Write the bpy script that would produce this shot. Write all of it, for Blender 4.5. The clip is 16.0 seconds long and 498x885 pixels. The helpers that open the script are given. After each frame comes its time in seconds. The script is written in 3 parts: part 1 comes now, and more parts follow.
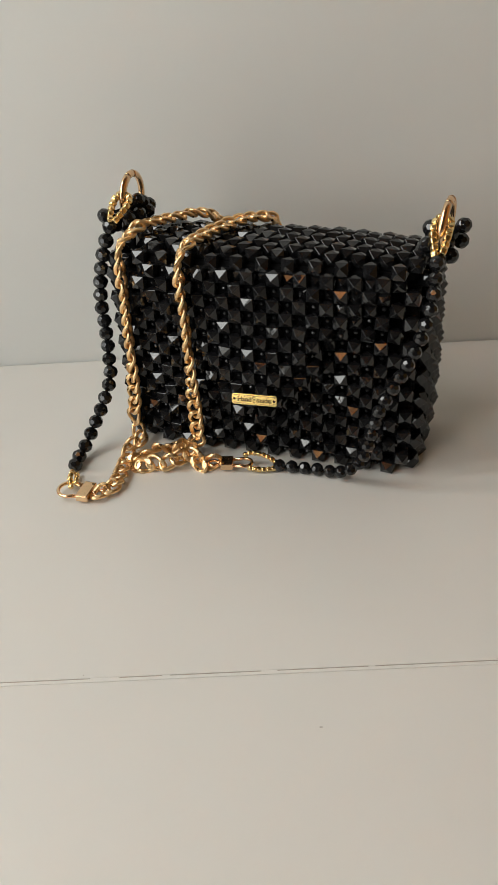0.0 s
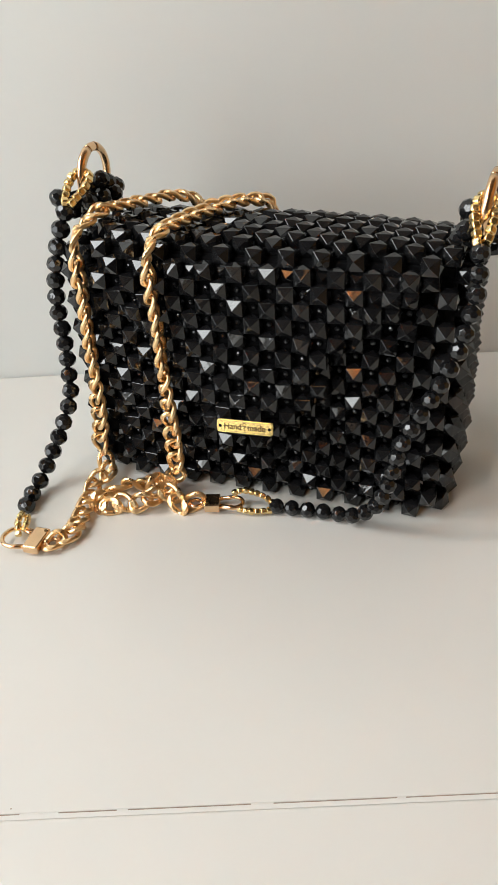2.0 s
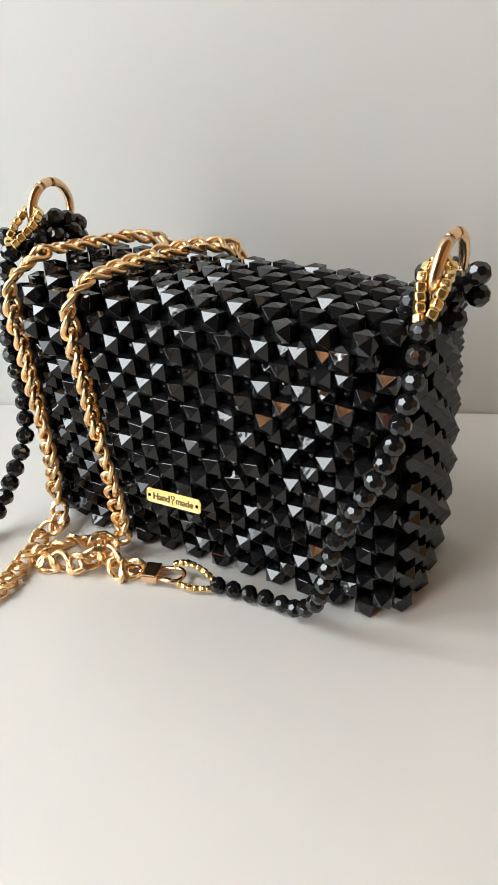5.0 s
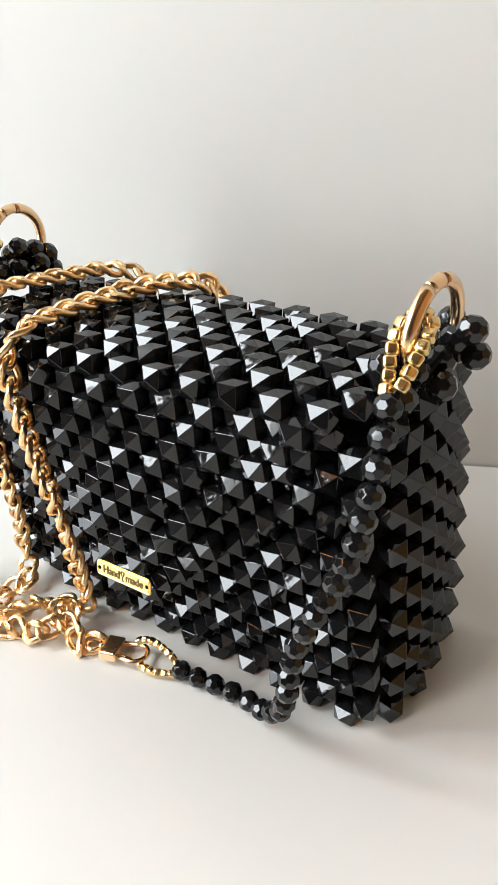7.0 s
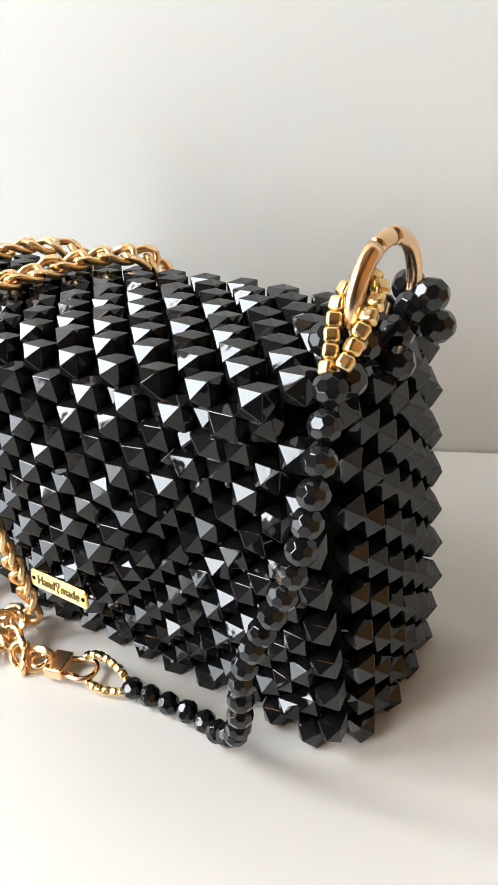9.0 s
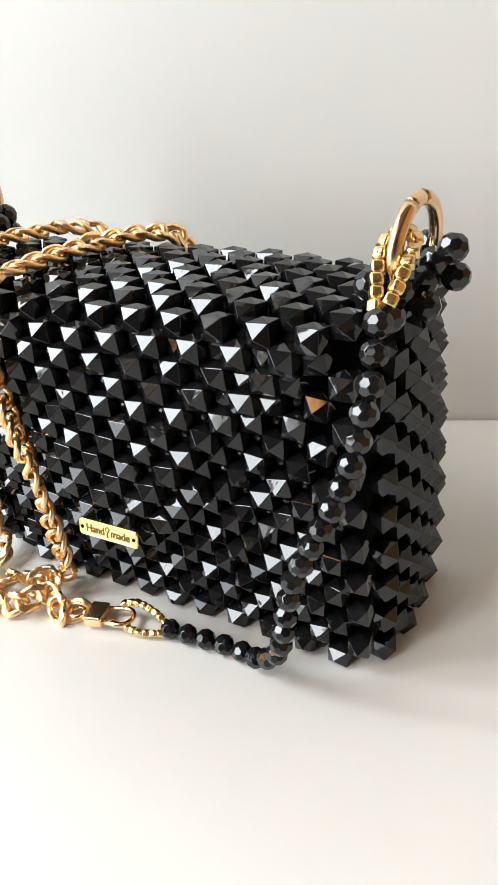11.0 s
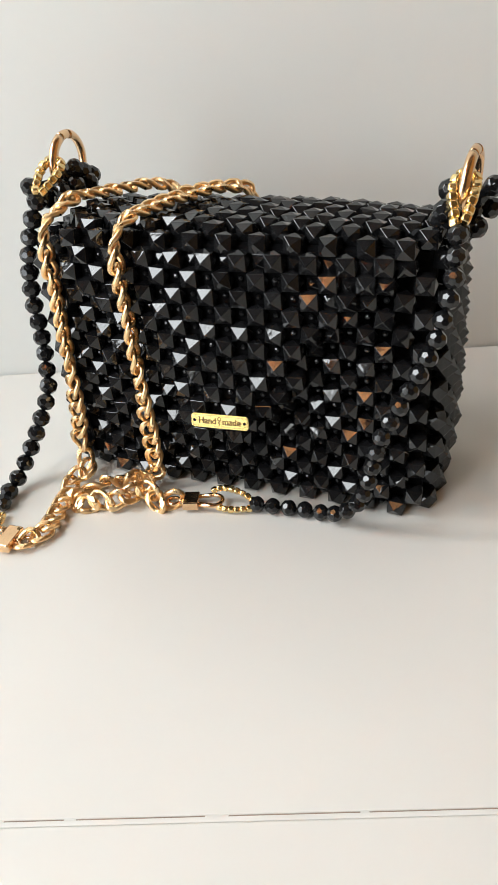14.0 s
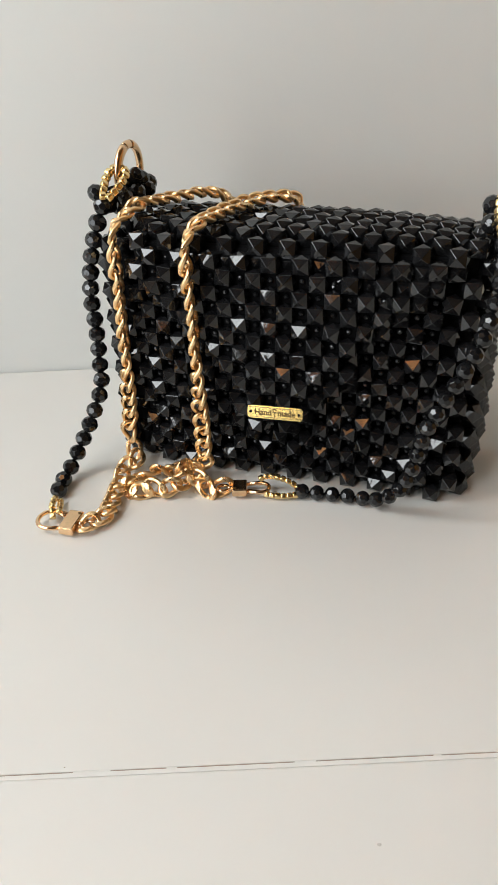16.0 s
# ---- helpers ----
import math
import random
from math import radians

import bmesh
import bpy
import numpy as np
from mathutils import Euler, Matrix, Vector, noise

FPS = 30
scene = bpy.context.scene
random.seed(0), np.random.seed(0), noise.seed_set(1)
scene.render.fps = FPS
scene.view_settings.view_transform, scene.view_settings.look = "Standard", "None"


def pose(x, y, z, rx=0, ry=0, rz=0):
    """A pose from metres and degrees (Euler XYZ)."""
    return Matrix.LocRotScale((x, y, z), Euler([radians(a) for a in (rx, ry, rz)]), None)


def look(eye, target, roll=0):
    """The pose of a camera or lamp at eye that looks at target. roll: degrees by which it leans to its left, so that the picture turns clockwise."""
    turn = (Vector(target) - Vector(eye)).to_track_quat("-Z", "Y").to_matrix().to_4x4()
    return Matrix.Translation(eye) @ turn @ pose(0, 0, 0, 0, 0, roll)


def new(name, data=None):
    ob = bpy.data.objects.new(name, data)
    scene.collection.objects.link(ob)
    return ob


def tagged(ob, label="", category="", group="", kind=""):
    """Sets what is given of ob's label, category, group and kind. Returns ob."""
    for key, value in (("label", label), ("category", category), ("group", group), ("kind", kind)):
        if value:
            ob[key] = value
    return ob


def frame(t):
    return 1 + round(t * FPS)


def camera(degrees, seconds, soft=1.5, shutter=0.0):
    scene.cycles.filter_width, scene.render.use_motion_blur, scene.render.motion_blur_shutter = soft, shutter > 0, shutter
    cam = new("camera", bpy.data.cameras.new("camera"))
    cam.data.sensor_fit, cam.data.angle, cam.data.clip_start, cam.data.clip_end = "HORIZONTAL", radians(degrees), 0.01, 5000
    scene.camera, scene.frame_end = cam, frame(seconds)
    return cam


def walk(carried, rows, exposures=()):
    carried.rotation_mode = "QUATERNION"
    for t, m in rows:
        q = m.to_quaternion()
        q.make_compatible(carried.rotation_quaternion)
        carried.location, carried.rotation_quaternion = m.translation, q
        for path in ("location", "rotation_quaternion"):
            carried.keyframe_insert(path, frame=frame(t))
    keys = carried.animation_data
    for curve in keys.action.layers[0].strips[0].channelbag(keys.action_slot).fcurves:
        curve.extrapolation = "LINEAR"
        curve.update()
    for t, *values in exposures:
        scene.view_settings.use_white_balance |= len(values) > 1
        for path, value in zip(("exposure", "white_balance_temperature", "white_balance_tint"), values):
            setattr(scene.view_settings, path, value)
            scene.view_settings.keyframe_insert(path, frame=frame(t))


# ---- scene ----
cam = camera(38.3, 16.0, soft=0.8)
PATH = [
    (0, (0.042, 0.085, 1.034), (0.007, 1.749, -0.075), -3.6),
    (0.5, (0.042, 0.11, 1.023), (-0.006, 1.765, -0.099), -3.4),
    (1, (0.04, 0.135, 1.013), (0.023, 1.799, -0.096), -2.8),
    (1.5, (0.047, 0.155, 1.001), (0.022, 1.823, -0.101), -3.3),
    (2, (0.046, 0.169, 0.997), (0.015, 1.842, -0.098), -3.6),
    (2.5, (0.055, 0.182, 0.992), (0.001, 1.85, -0.11), -4.0),
    (3, (0.068, 0.195, 0.992), (-0.041, 1.849, -0.127), -3.9),
    (3.5, (0.085, 0.203, 0.997), (-0.122, 1.855, -0.11), -4.8),
    (4, (0.107, 0.214, 0.998), (-0.151, 1.848, -0.126), -4.8),
    (4.5, (0.119, 0.219, 0.999), (-0.185, 1.867, -0.093), -4.7),
    (7, (0.162, 0.289, 0.99), (-0.412, 1.902, -0.043), -7.0),
    (7.5, (0.165, 0.302, 0.987), (-0.433, 1.906, -0.047), -7.0),
    (8, (0.172, 0.316, 0.981), (-0.421, 1.92, -0.056), -8.1),
    (8.5, (0.173, 0.321, 0.973), (-0.416, 1.912, -0.086), -8.7),
    (11, (0.15, 0.276, 0.972), (-0.285, 1.927, -0.069), -7.7),
    (11.5, (0.143, 0.26, 0.972), (-0.265, 1.919, -0.067), -7.5),
    (12, (0.13, 0.243, 0.974), (-0.243, 1.911, -0.064), -7.5),
    (12.5, (0.118, 0.224, 0.979), (-0.16, 1.891, -0.091), -7.0),
    (13, (0.104, 0.207, 0.983), (-0.123, 1.881, -0.088), -7.1),
    (13.5, (0.091, 0.193, 0.985), (-0.091, 1.866, -0.095), -6.3),
    (14, (0.07, 0.178, 0.984), (-0.033, 1.858, -0.096), -5.0),
    (14.5, (0.051, 0.16, 0.991), (0.062, 1.848, -0.082), -3.2),
    (15, (0.037, 0.151, 0.998), (0.057, 1.844, -0.066), -2.6),
    (15.5, (0.026, 0.148, 0.995), (0.038, 1.843, -0.067), -2.5),
    (16, (0.025, 0.15, 0.995), (0.023, 1.838, -0.077), -2.8),
]
EXPOSURES = [(0.0, -1.02, 6840, 13.4), (0.5, -1.00, 6830, 13.4), (1.0, -0.82, 6740, 13.4), (2.0, -0.52, 6560, 13.4), (3.5, -0.33, 6440, 13.4), (4.5, -0.36, 6380, 13.4), (7.0, -0.02, 6280, 13.4), (8.5, 0.12, 6280, 13.4), (11.0, 0.11, 6280, 13.4), (13.0, -0.30, 6370, 13.6), (14.5, -0.30, 6440, 13.6), (15.5, -0.42, 6460, 13.6), (16.0, -0.60, 6460, 13.6)]
walk(cam, [(t, look(eye, target, roll)) for t, eye, target, roll in PATH], EXPOSURES)

# ---- light: four windows in the west wall, the highest behind a curtain ----
WEST, EAST, SOUTH, NORTH, CEIL, T = -0.65, 1.80, -3.40, 0.6545, 2.75, 0.75
LOW_Y, LOW_Z = (-0.64, -0.13), (1.27, 2.08)
TALL_Y, TALL_Z = (0.17, 0.58), (1.27, 2.28)
HIGH_Y, HIGH_Z = (-0.95, -0.22), (2.24, 2.58)
SILL_Y, SILL_Z = (-0.46, 0.52), (0.81, 1.20)
world = bpy.data.worlds.new("sky")
scene.world = world
world.use_nodes = True
wn = world.node_tree
sky = wn.nodes.new("ShaderNodeTexSky")
sky.sky_type = "NISHITA"
sky.sun_disc = False
sky.sun_elevation, sky.sun_rotation = radians(40), radians(180)
wn.links.new(sky.outputs[0], wn.nodes["Background"].inputs[0])
wn.nodes["Background"].inputs[1].default_value = 0.08


def daylight(ys, zs, watts):
    """The sky's light in a window's opening."""
    glow = bpy.data.lights.new("window_light", "AREA")
    glow.shape, glow.size, glow.size_y = "RECTANGLE", ys[1] - ys[0] - 0.05, zs[1] - zs[0] - 0.05
    glow.energy, glow.color = watts, (0.94, 1.0, 0.985)
    lamp = new("window_light", glow)
    lamp.matrix_world = look((WEST - 0.04, sum(ys) / 2, sum(zs) / 2), (0, sum(ys) / 2, sum(zs) / 2))


daylight(LOW_Y, LOW_Z, 16.6)
daylight(TALL_Y, TALL_Z, 18.2)
daylight(HIGH_Y, HIGH_Z, 19.0)
daylight(SILL_Y, SILL_Z, 5.2)
daylight((SILL_Y[0], 0.03), SILL_Z, 2.2)


# ---- materials ----
def material(name, colour, rough=0.5, metal=0.0, ior=1.5, spread=0.0, scale=60.0, bump=0.0, bump_scale=300.0, rough_spread=0.0, random=0.0, shuffle=False):
    m = bpy.data.materials.new(name)
    m.use_nodes = True
    nt = m.node_tree
    b = nt.nodes["Principled BSDF"]
    b.inputs["Base Color"].default_value = (*colour, 1)
    b.inputs["Roughness"].default_value = rough
    b.inputs["Metallic"].default_value = metal
    b.inputs["IOR"].default_value = ior
    tc = nt.nodes.new("ShaderNodeTexCoord").outputs["Object"]
    if shuffle:
        own = nt.nodes.new("ShaderNodeObjectInfo")
        far = nt.nodes.new("ShaderNodeVectorMath")
        far.operation = "MULTIPLY_ADD"
        far.inputs[1].default_value = (9.0, 7.0, 5.0)
        nt.links.new(own.outputs["Random"], far.inputs[0])
        nt.links.new(tc, far.inputs[2])
        tc = far.outputs[0]

    def noise_at(size, detail):
        n = nt.nodes.new("ShaderNodeTexNoise")
        n.inputs["Scale"].default_value = size
        n.inputs["Detail"].default_value = detail
        nt.links.new(tc, n.inputs["Vector"])
        return n

    def ranged(source, low, high):
        r = nt.nodes.new("ShaderNodeMapRange")
        r.inputs[3].default_value, r.inputs[4].default_value = low, high
        nt.links.new(source, r.inputs[0])
        return r.outputs[0]

    n = noise_at(scale, 4)
    if spread or random:
        f = ranged(n.outputs["Fac"], 1 - spread, 1 + spread)
        if random:
            oi = nt.nodes.new("ShaderNodeObjectInfo")
            mul = nt.nodes.new("ShaderNodeMath")
            mul.operation = "MULTIPLY"
            nt.links.new(f, mul.inputs[0])
            nt.links.new(ranged(oi.outputs["Random"], 1 - random, 1 + random), mul.inputs[1])
            f = mul.outputs[0]
        mix = nt.nodes.new("ShaderNodeVectorMath")
        mix.operation = "SCALE"
        mix.inputs[0].default_value = colour
        nt.links.new(f, mix.inputs["Scale"])
        nt.links.new(mix.outputs[0], b.inputs["Base Color"])
    if rough_spread:
        nt.links.new(ranged(noise_at(scale * 2.3, 3).outputs["Fac"], max(0.02, rough - rough_spread), rough + rough_spread), b.inputs["Roughness"])
    if bump:
        bp = nt.nodes.new("ShaderNodeBump")
        bp.inputs["Strength"].default_value = bump
        bp.inputs["Distance"].default_value = 0.001
        nt.links.new(noise_at(bump_scale, 2).outputs["Fac"], bp.inputs["Height"])
        nt.links.new(bp.outputs[0], b.inputs["Normal"])
    return m


BLACK = material("black_acrylic", (0.0095, 0.0095, 0.010), 0.03, ior=1.53, spread=0.3, scale=90, rough_spread=0.02, bump=0.045, bump_scale=150, random=0.3, shuffle=True)
LINING = material("black_lining", (0.004, 0.004, 0.0045), 0.9, ior=1.2, spread=0.3, bump=0.4, bump_scale=900)
GOLD = material("gold_bead", (0.88, 0.66, 0.31), 0.24, 1.0, spread=0.10, rough_spread=0.08, scale=200, bump=0.15, bump_scale=500)
CHAIN = material("chain_gold", (0.95, 0.65, 0.34), 0.30, 1.0, spread=0.12, rough_spread=0.10, scale=120, bump=0.1, bump_scale=800, random=0.06)
RING = material("ring_gold", (0.90, 0.61, 0.36), 0.22, 1.0, spread=0.08, rough_spread=0.06, scale=90)
PLATE = material("plate_gold", (0.91, 0.67, 0.25), 0.24, 1.0, spread=0.10, rough_spread=0.08, scale=260, bump=0.04, bump_scale=1200)
ENGRAVED = material("engraved_brown", (0.15, 0.085, 0.022), 0.45, 0.6, spread=0.2)
WALL = material("wall_paint", (0.76, 0.765, 0.735), 0.75, spread=0.03, scale=5, bump=0.08, bump_scale=180)
# unseen walls and ceiling: dark brown, for dim reflections and a warm bounce
DIM_BROWN = material("dim_room_brown", (0.14, 0.085, 0.045), 0.85, spread=0.03, scale=5)
# unseen east wall: tan, to throw warm light into the bag's shadow
TAN_BOUNCE = material("tan_bounce", (0.58, 0.33, 0.11), 0.85, spread=0.05, scale=5)
TABLE = material("white_laminate", (0.73, 0.712, 0.67), 0.22, spread=0.03, scale=9, rough_spread=0.06, bump=0.02, bump_scale=60)
DARK = material("joint_dirt", (0.30, 0.22, 0.17), 0.9, spread=0.5, scale=70)
EDGE = material("edge_band", (0.74, 0.72, 0.68), 0.35, spread=0.06, scale=40)
WOOD = material("floor_wood", (0.24, 0.13, 0.07), 0.45, spread=0.25, scale=14, bump=0.1)
FRAME = material("window_paint", (0.78, 0.77, 0.74), 0.4, spread=0.03)
CLOTH = bpy.data.materials.new("curtain_cloth")
CLOTH.use_nodes = True
cn = CLOTH.node_tree
weave = cn.nodes.new("ShaderNodeTexNoise")
weave.inputs["Scale"].default_value = 40
tint = cn.nodes.new("ShaderNodeMapRange")
tint.inputs[3].default_value, tint.inputs[4].default_value = 0.8, 1.2
shade = cn.nodes.new("ShaderNodeVectorMath")
shade.operation = "SCALE"
shade.inputs[0].default_value = (0.85, 0.42, 0.17)
cn.links.new(weave.outputs["Fac"], tint.inputs[0])
cn.links.new(tint.outputs[0], shade.inputs["Scale"])
thin = cn.nodes.new("ShaderNodeBsdfTranslucent")
blend = cn.nodes.new("ShaderNodeMixShader")
blend.inputs[0].default_value = 0.85
cloth = cn.nodes["Principled BSDF"]
cloth.inputs["Roughness"].default_value = 0.9
cn.links.new(shade.outputs[0], cloth.inputs["Base Color"])
cn.links.new(shade.outputs[0], thin.inputs["Color"])
cn.links.new(cloth.outputs[0], blend.inputs[1])
cn.links.new(thin.outputs[0], blend.inputs[2])
cn.links.new(blend.outputs[0], cn.nodes["Material Output"].inputs["Surface"])
SPECK = material("speck", (0.55, 0.52, 0.48), 0.8, spread=0.2)


# ---- mesh helpers ----
def mesh_of(name, bm, mat, smooth=False):
    me = bpy.data.meshes.new(name)
    bm.normal_update()
    bm.to_mesh(me)
    bm.free()
    me.materials.append(mat)
    if smooth:
        me.polygons.foreach_set("use_smooth", [True] * len(me.polygons))
    return me


def part(name, bm, mat, parent=None, label="", smooth=False):
    ob = new(name, mesh_of(name, bm, mat, smooth))
    ob.parent = parent
    return tagged(ob, label) if label else ob


def placed(name, me, parent, m):
    ob = new(name, me)
    ob.parent = parent
    ob.matrix_basis = m
    return ob


def box(bm, x0, x1, y0, y1, z0, z1, bevel=0.0, segments=2):
    made = bmesh.ops.create_cube(bm, size=1.0)["verts"]
    bmesh.ops.transform(bm, verts=made, matrix=Matrix.Translation(((x0 + x1) / 2, (y0 + y1) / 2, (z0 + z1) / 2)) @ Matrix.Diagonal((x1 - x0, y1 - y0, z1 - z0, 1)))
    if bevel:
        edges = list({e for v in made for e in v.link_edges})
        bmesh.ops.bevel(bm, geom=edges, offset=bevel, segments=segments, profile=0.5, affect="EDGES")
    return bm


def boxed(*args, **kw):
    return box(bmesh.new(), *args, **kw)


def tube(bm, points, radius, sides=8, closed=False, flat=1.0):
    """A round bar along points; flat squeezes its section."""
    pts = [Vector(p) for p in points]
    n = len(pts)
    rings, up = [], None
    for i, p in enumerate(pts):
        a = pts[(i - 1) % n] if closed or i else p
        b = pts[(i + 1) % n] if closed or i < n - 1 else p
        t = (b - a).normalized()
        if up is None:
            up = t.orthogonal().normalized()
        up = (up - t * up.dot(t)).normalized()
        side = t.cross(up)
        rings.append([bm.verts.new(p + up * (math.cos(2 * math.pi * k / sides) * radius) + side * (math.sin(2 * math.pi * k / sides) * radius * flat)) for k in range(sides)])
    for i in range(n if closed else n - 1):
        r, s = rings[i], rings[(i + 1) % n]
        turn = 0
        if closed and i == n - 1:
            turn = min(range(sides), key=lambda q: (s[q].co - r[0].co).length)
        for k in range(sides):
            bm.faces.new((r[k], r[(k + 1) % sides], s[(k + 1 + turn) % sides], s[(k + turn) % sides]))
    if not closed:
        bm.faces.new(rings[0][::-1])
        bm.faces.new(rings[-1])
    return bm


def spline(points, step):
    """Poses' places at even steps along a smooth curve through points."""
    pts = [Vector(p) for p in points]
    dense = []
    for i in range(len(pts) - 1):
        a, b, c, d = pts[max(i - 1, 0)], pts[i], pts[i + 1], pts[min(i + 2, len(pts) - 1)]
        for k in range(24):
            t = k / 24
            dense.append(0.5 * (2 * b + (c - a) * t + (2 * a - 5 * b + 4 * c - d) * t * t + (3 * b - a - 3 * c + d) * t ** 3))
    dense.append(pts[-1])
    out, gone = [dense[0]], 0.0
    for p, q in zip(dense, dense[1:]):
        gap = (q - p).length
        while gone + gap >= step:
            p = p + (q - p) * ((step - gone) / gap)
            gap = (q - p).length
            gone = 0.0
            out.append(p)
        gone += gap
    return out


def cube_bead(h, tip, low=0.0012, lean=(0.0, 0.0)):
    """A cube with a pyramid on its front, a lower one on its back and nearly flat sides."""
    bm = bmesh.new()
    v = {}
    for x in (-1, 1):
        for y in (-1, 1):
            for z in (-1, 1):
                v[x, y, z] = bm.verts.new((x * h, y * h * 0.9, z * h))
    for axis in range(3):
        for sign in (-1, 1):
            corners = [c for c in v if c[axis] == sign]
            o, q = (axis + 1) % 3, (axis + 2) % 3
            corners.sort(key=lambda c: math.atan2(c[q], c[o]) * sign)
            top = [0, 0, 0]
            top[axis] = sign * (h * 0.9 + (tip if sign < 0 else tip * 0.4) if axis == 1 else h + low)
            if axis == 1:
                top[0], top[2] = lean
            a = bm.verts.new(top)
            for k in range(4):
                bm.faces.new((v[corners[k]], v[corners[(k + 1) % 4]], a))
    bmesh.ops.bevel(bm, geom=list(bm.edges), offset=0.00011, segments=1, affect="EDGES")
    return bm


def round_bead(r):
    """A round bead cut into flat facets."""
    bm = bmesh.new()
    seed = bmesh.new()
    bmesh.ops.create_icosphere(seed, subdivisions=1, radius=1.0)
    for e in seed.edges:
        for f in (0.36, 0.64):
            c = e.verts[0].co.lerp(e.verts[1].co, f)
            bm.verts.new((c.x * r, c.y * r, c.z * r * 0.96))
    seed.free()
    bmesh.ops.convex_hull(bm, input=list(bm.verts))
    bmesh.ops.dissolve_limit(bm, angle_limit=radians(3), verts=list(bm.verts), edges=list(bm.edges))
    bmesh.ops.bevel(bm, geom=list(bm.edges), offset=r * 0.03, segments=1, affect="EDGES")
    return bm


def nugget_bead(h):
    """A small cube with soft corners."""
    return boxed(-h, h, -h, h, -h, h, bevel=h * 0.55, segments=4)


def shake(degrees):
    return Euler([radians(random.gauss(0, degrees)) for _ in range(3)]).to_matrix().to_4x4()


def along(p, t, turn=0.0):
    """A pose at p whose z runs along t."""
    return Matrix.Translation(p) @ t.to_track_quat("Z", "Y").to_matrix().to_4x4() @ pose(0, 0, 0, 0, 0, turn)


# ---- the room ----
def setting(name, bm, mat, label, category="wall"):
    return tagged(part(name, bm, mat), label, category, kind="structure")


setting("wall_north", boxed(WEST - 0.2, EAST + 0.2, NORTH, NORTH + 0.15, 0, CEIL), WALL, "plain off-white painted wall behind the table")
setting("wall_east", boxed(EAST, EAST + 0.15, SOUTH, NORTH, 0, CEIL), TAN_BOUNCE, "unseen side wall, coloured tan to bounce warm light")
setting("wall_south", boxed(WEST - 0.2, EAST + 0.2, SOUTH - 0.15, SOUTH, 0, CEIL), DIM_BROWN, "unseen rear wall, dark brown to keep the room dim")
bm = bmesh.new()
OPENINGS = [(LOW_Y, LOW_Z), (TALL_Y, TALL_Z), (HIGH_Y, HIGH_Z), (SILL_Y, SILL_Z)]
cuts = sorted({SOUTH, NORTH, *(y for ys, _ in OPENINGS for y in ys)})
for y0, y1 in zip(cuts, cuts[1:]):
    low = 0.0
    for zs in sorted(zs for ys, zs in OPENINGS if ys[0] <= y0 and ys[1] >= y1):
        box(bm, WEST - 0.15, WEST, y0, y1, low, zs[0])
        low = zs[1]
    box(bm, WEST - 0.15, WEST, y0, y1, low, CEIL)
setting("wall_west", bm, DIM_BROWN, "unseen wall with four window openings, dark brown to keep the room dim")
setting("floor", boxed(WEST - 0.2, EAST + 0.2, SOUTH - 0.15, NORTH + 0.15, -0.1, 0), WOOD, "brown wooden floor under the table", "floor")
setting("ceiling", boxed(WEST - 0.2, EAST + 0.2, SOUTH - 0.15, NORTH + 0.15, CEIL, CEIL + 0.1), DIM_BROWN, "unseen ceiling, dark brown to keep the room dim", "ceiling")


def window(name, ys, zs):
    win = tagged(new(name), "white painted window frame in the side wall", "window", kind="structure")
    bm = bmesh.new()
    for y0, y1 in ((ys[0], ys[0] + 0.025), (ys[1] - 0.025, ys[1])):
        box(bm, WEST - 0.12, WEST - 0.06, y0, y1, zs[0], zs[1], bevel=0.004)
    for z0, z1 in ((zs[0], zs[0] + 0.025), (zs[1] - 0.025, zs[1])):
        box(bm, WEST - 0.12, WEST - 0.06, ys[0] + 0.025, ys[1] - 0.025, z0, z1, bevel=0.004)
    part("window_frame", bm, FRAME, win)
    mid = sum(ys) / 2
    part("mullion", boxed(WEST - 0.03, WEST + 0.02, mid - 0.012, mid + 0.012, zs[0], zs[1], bevel=0.004), FRAME, win)


window("window_1", LOW_Y, LOW_Z)
window("window_2", TALL_Y, TALL_Z)
window("window_3", HIGH_Y, HIGH_Z)
window("window_4", SILL_Y, SILL_Z)


def curtain(y0, y1, z0, z1, x):
    bm = bmesh.new()
    cols, top, low = 160, [], []
    for k in range(cols + 1):
        f = k / cols
        y = y0 + (y1 - y0) * f
        top.append(bm.verts.new((x + 0.018 * math.sin(f * 90), y, z1)))
        low.append(bm.verts.new((x + 0.026 * math.sin(f * 90 + 0.4), y, z0)))
    for k in range(cols):
        bm.faces.new((top[k], top[k + 1], low[k + 1], low[k]))
    ob = part("curtain", bm, CLOTH, smooth=True)
    return tagged(ob, "brown translucent curtain drawn over the upper window", "curtain")


curtain(-1.02, -0.15, 2.17, 2.66, WEST + 0.05)

# ---- the table, with two leaves ----
JOINT = 0.3118
table = tagged(new("table"), "glossy off-white laminate table with two leaves pushed to the wall", "table")
table.location = (0.1, 0.2, 0)
def leaf(name, y0, y1, mat, label, z1=T, bevel=0.0006):
    ob = part(name, boxed(WEST + 0.02, 1.0, y0, y1, z1 - 0.03, z1, bevel=bevel), mat, table, label)
    ob.matrix_basis = Matrix.Translation((-0.1, -0.2, 0))
    return ob
leaf("leaf", JOINT + 0.00045, NORTH - 0.0015, TABLE, "rear tabletop leaf", bevel=0.0003)
leaf("edge_strip", JOINT - 0.0019, JOINT, EDGE, "narrow edge band beside the joint", bevel=0.0003)
# brown strip added in the gap so that the joint isn't black
leaf("joint_dirt", JOINT + 0.00002, JOINT + 0.00043, DARK, "brownish strip added low in the joint", z1=T - 0.0004, bevel=0.00005)
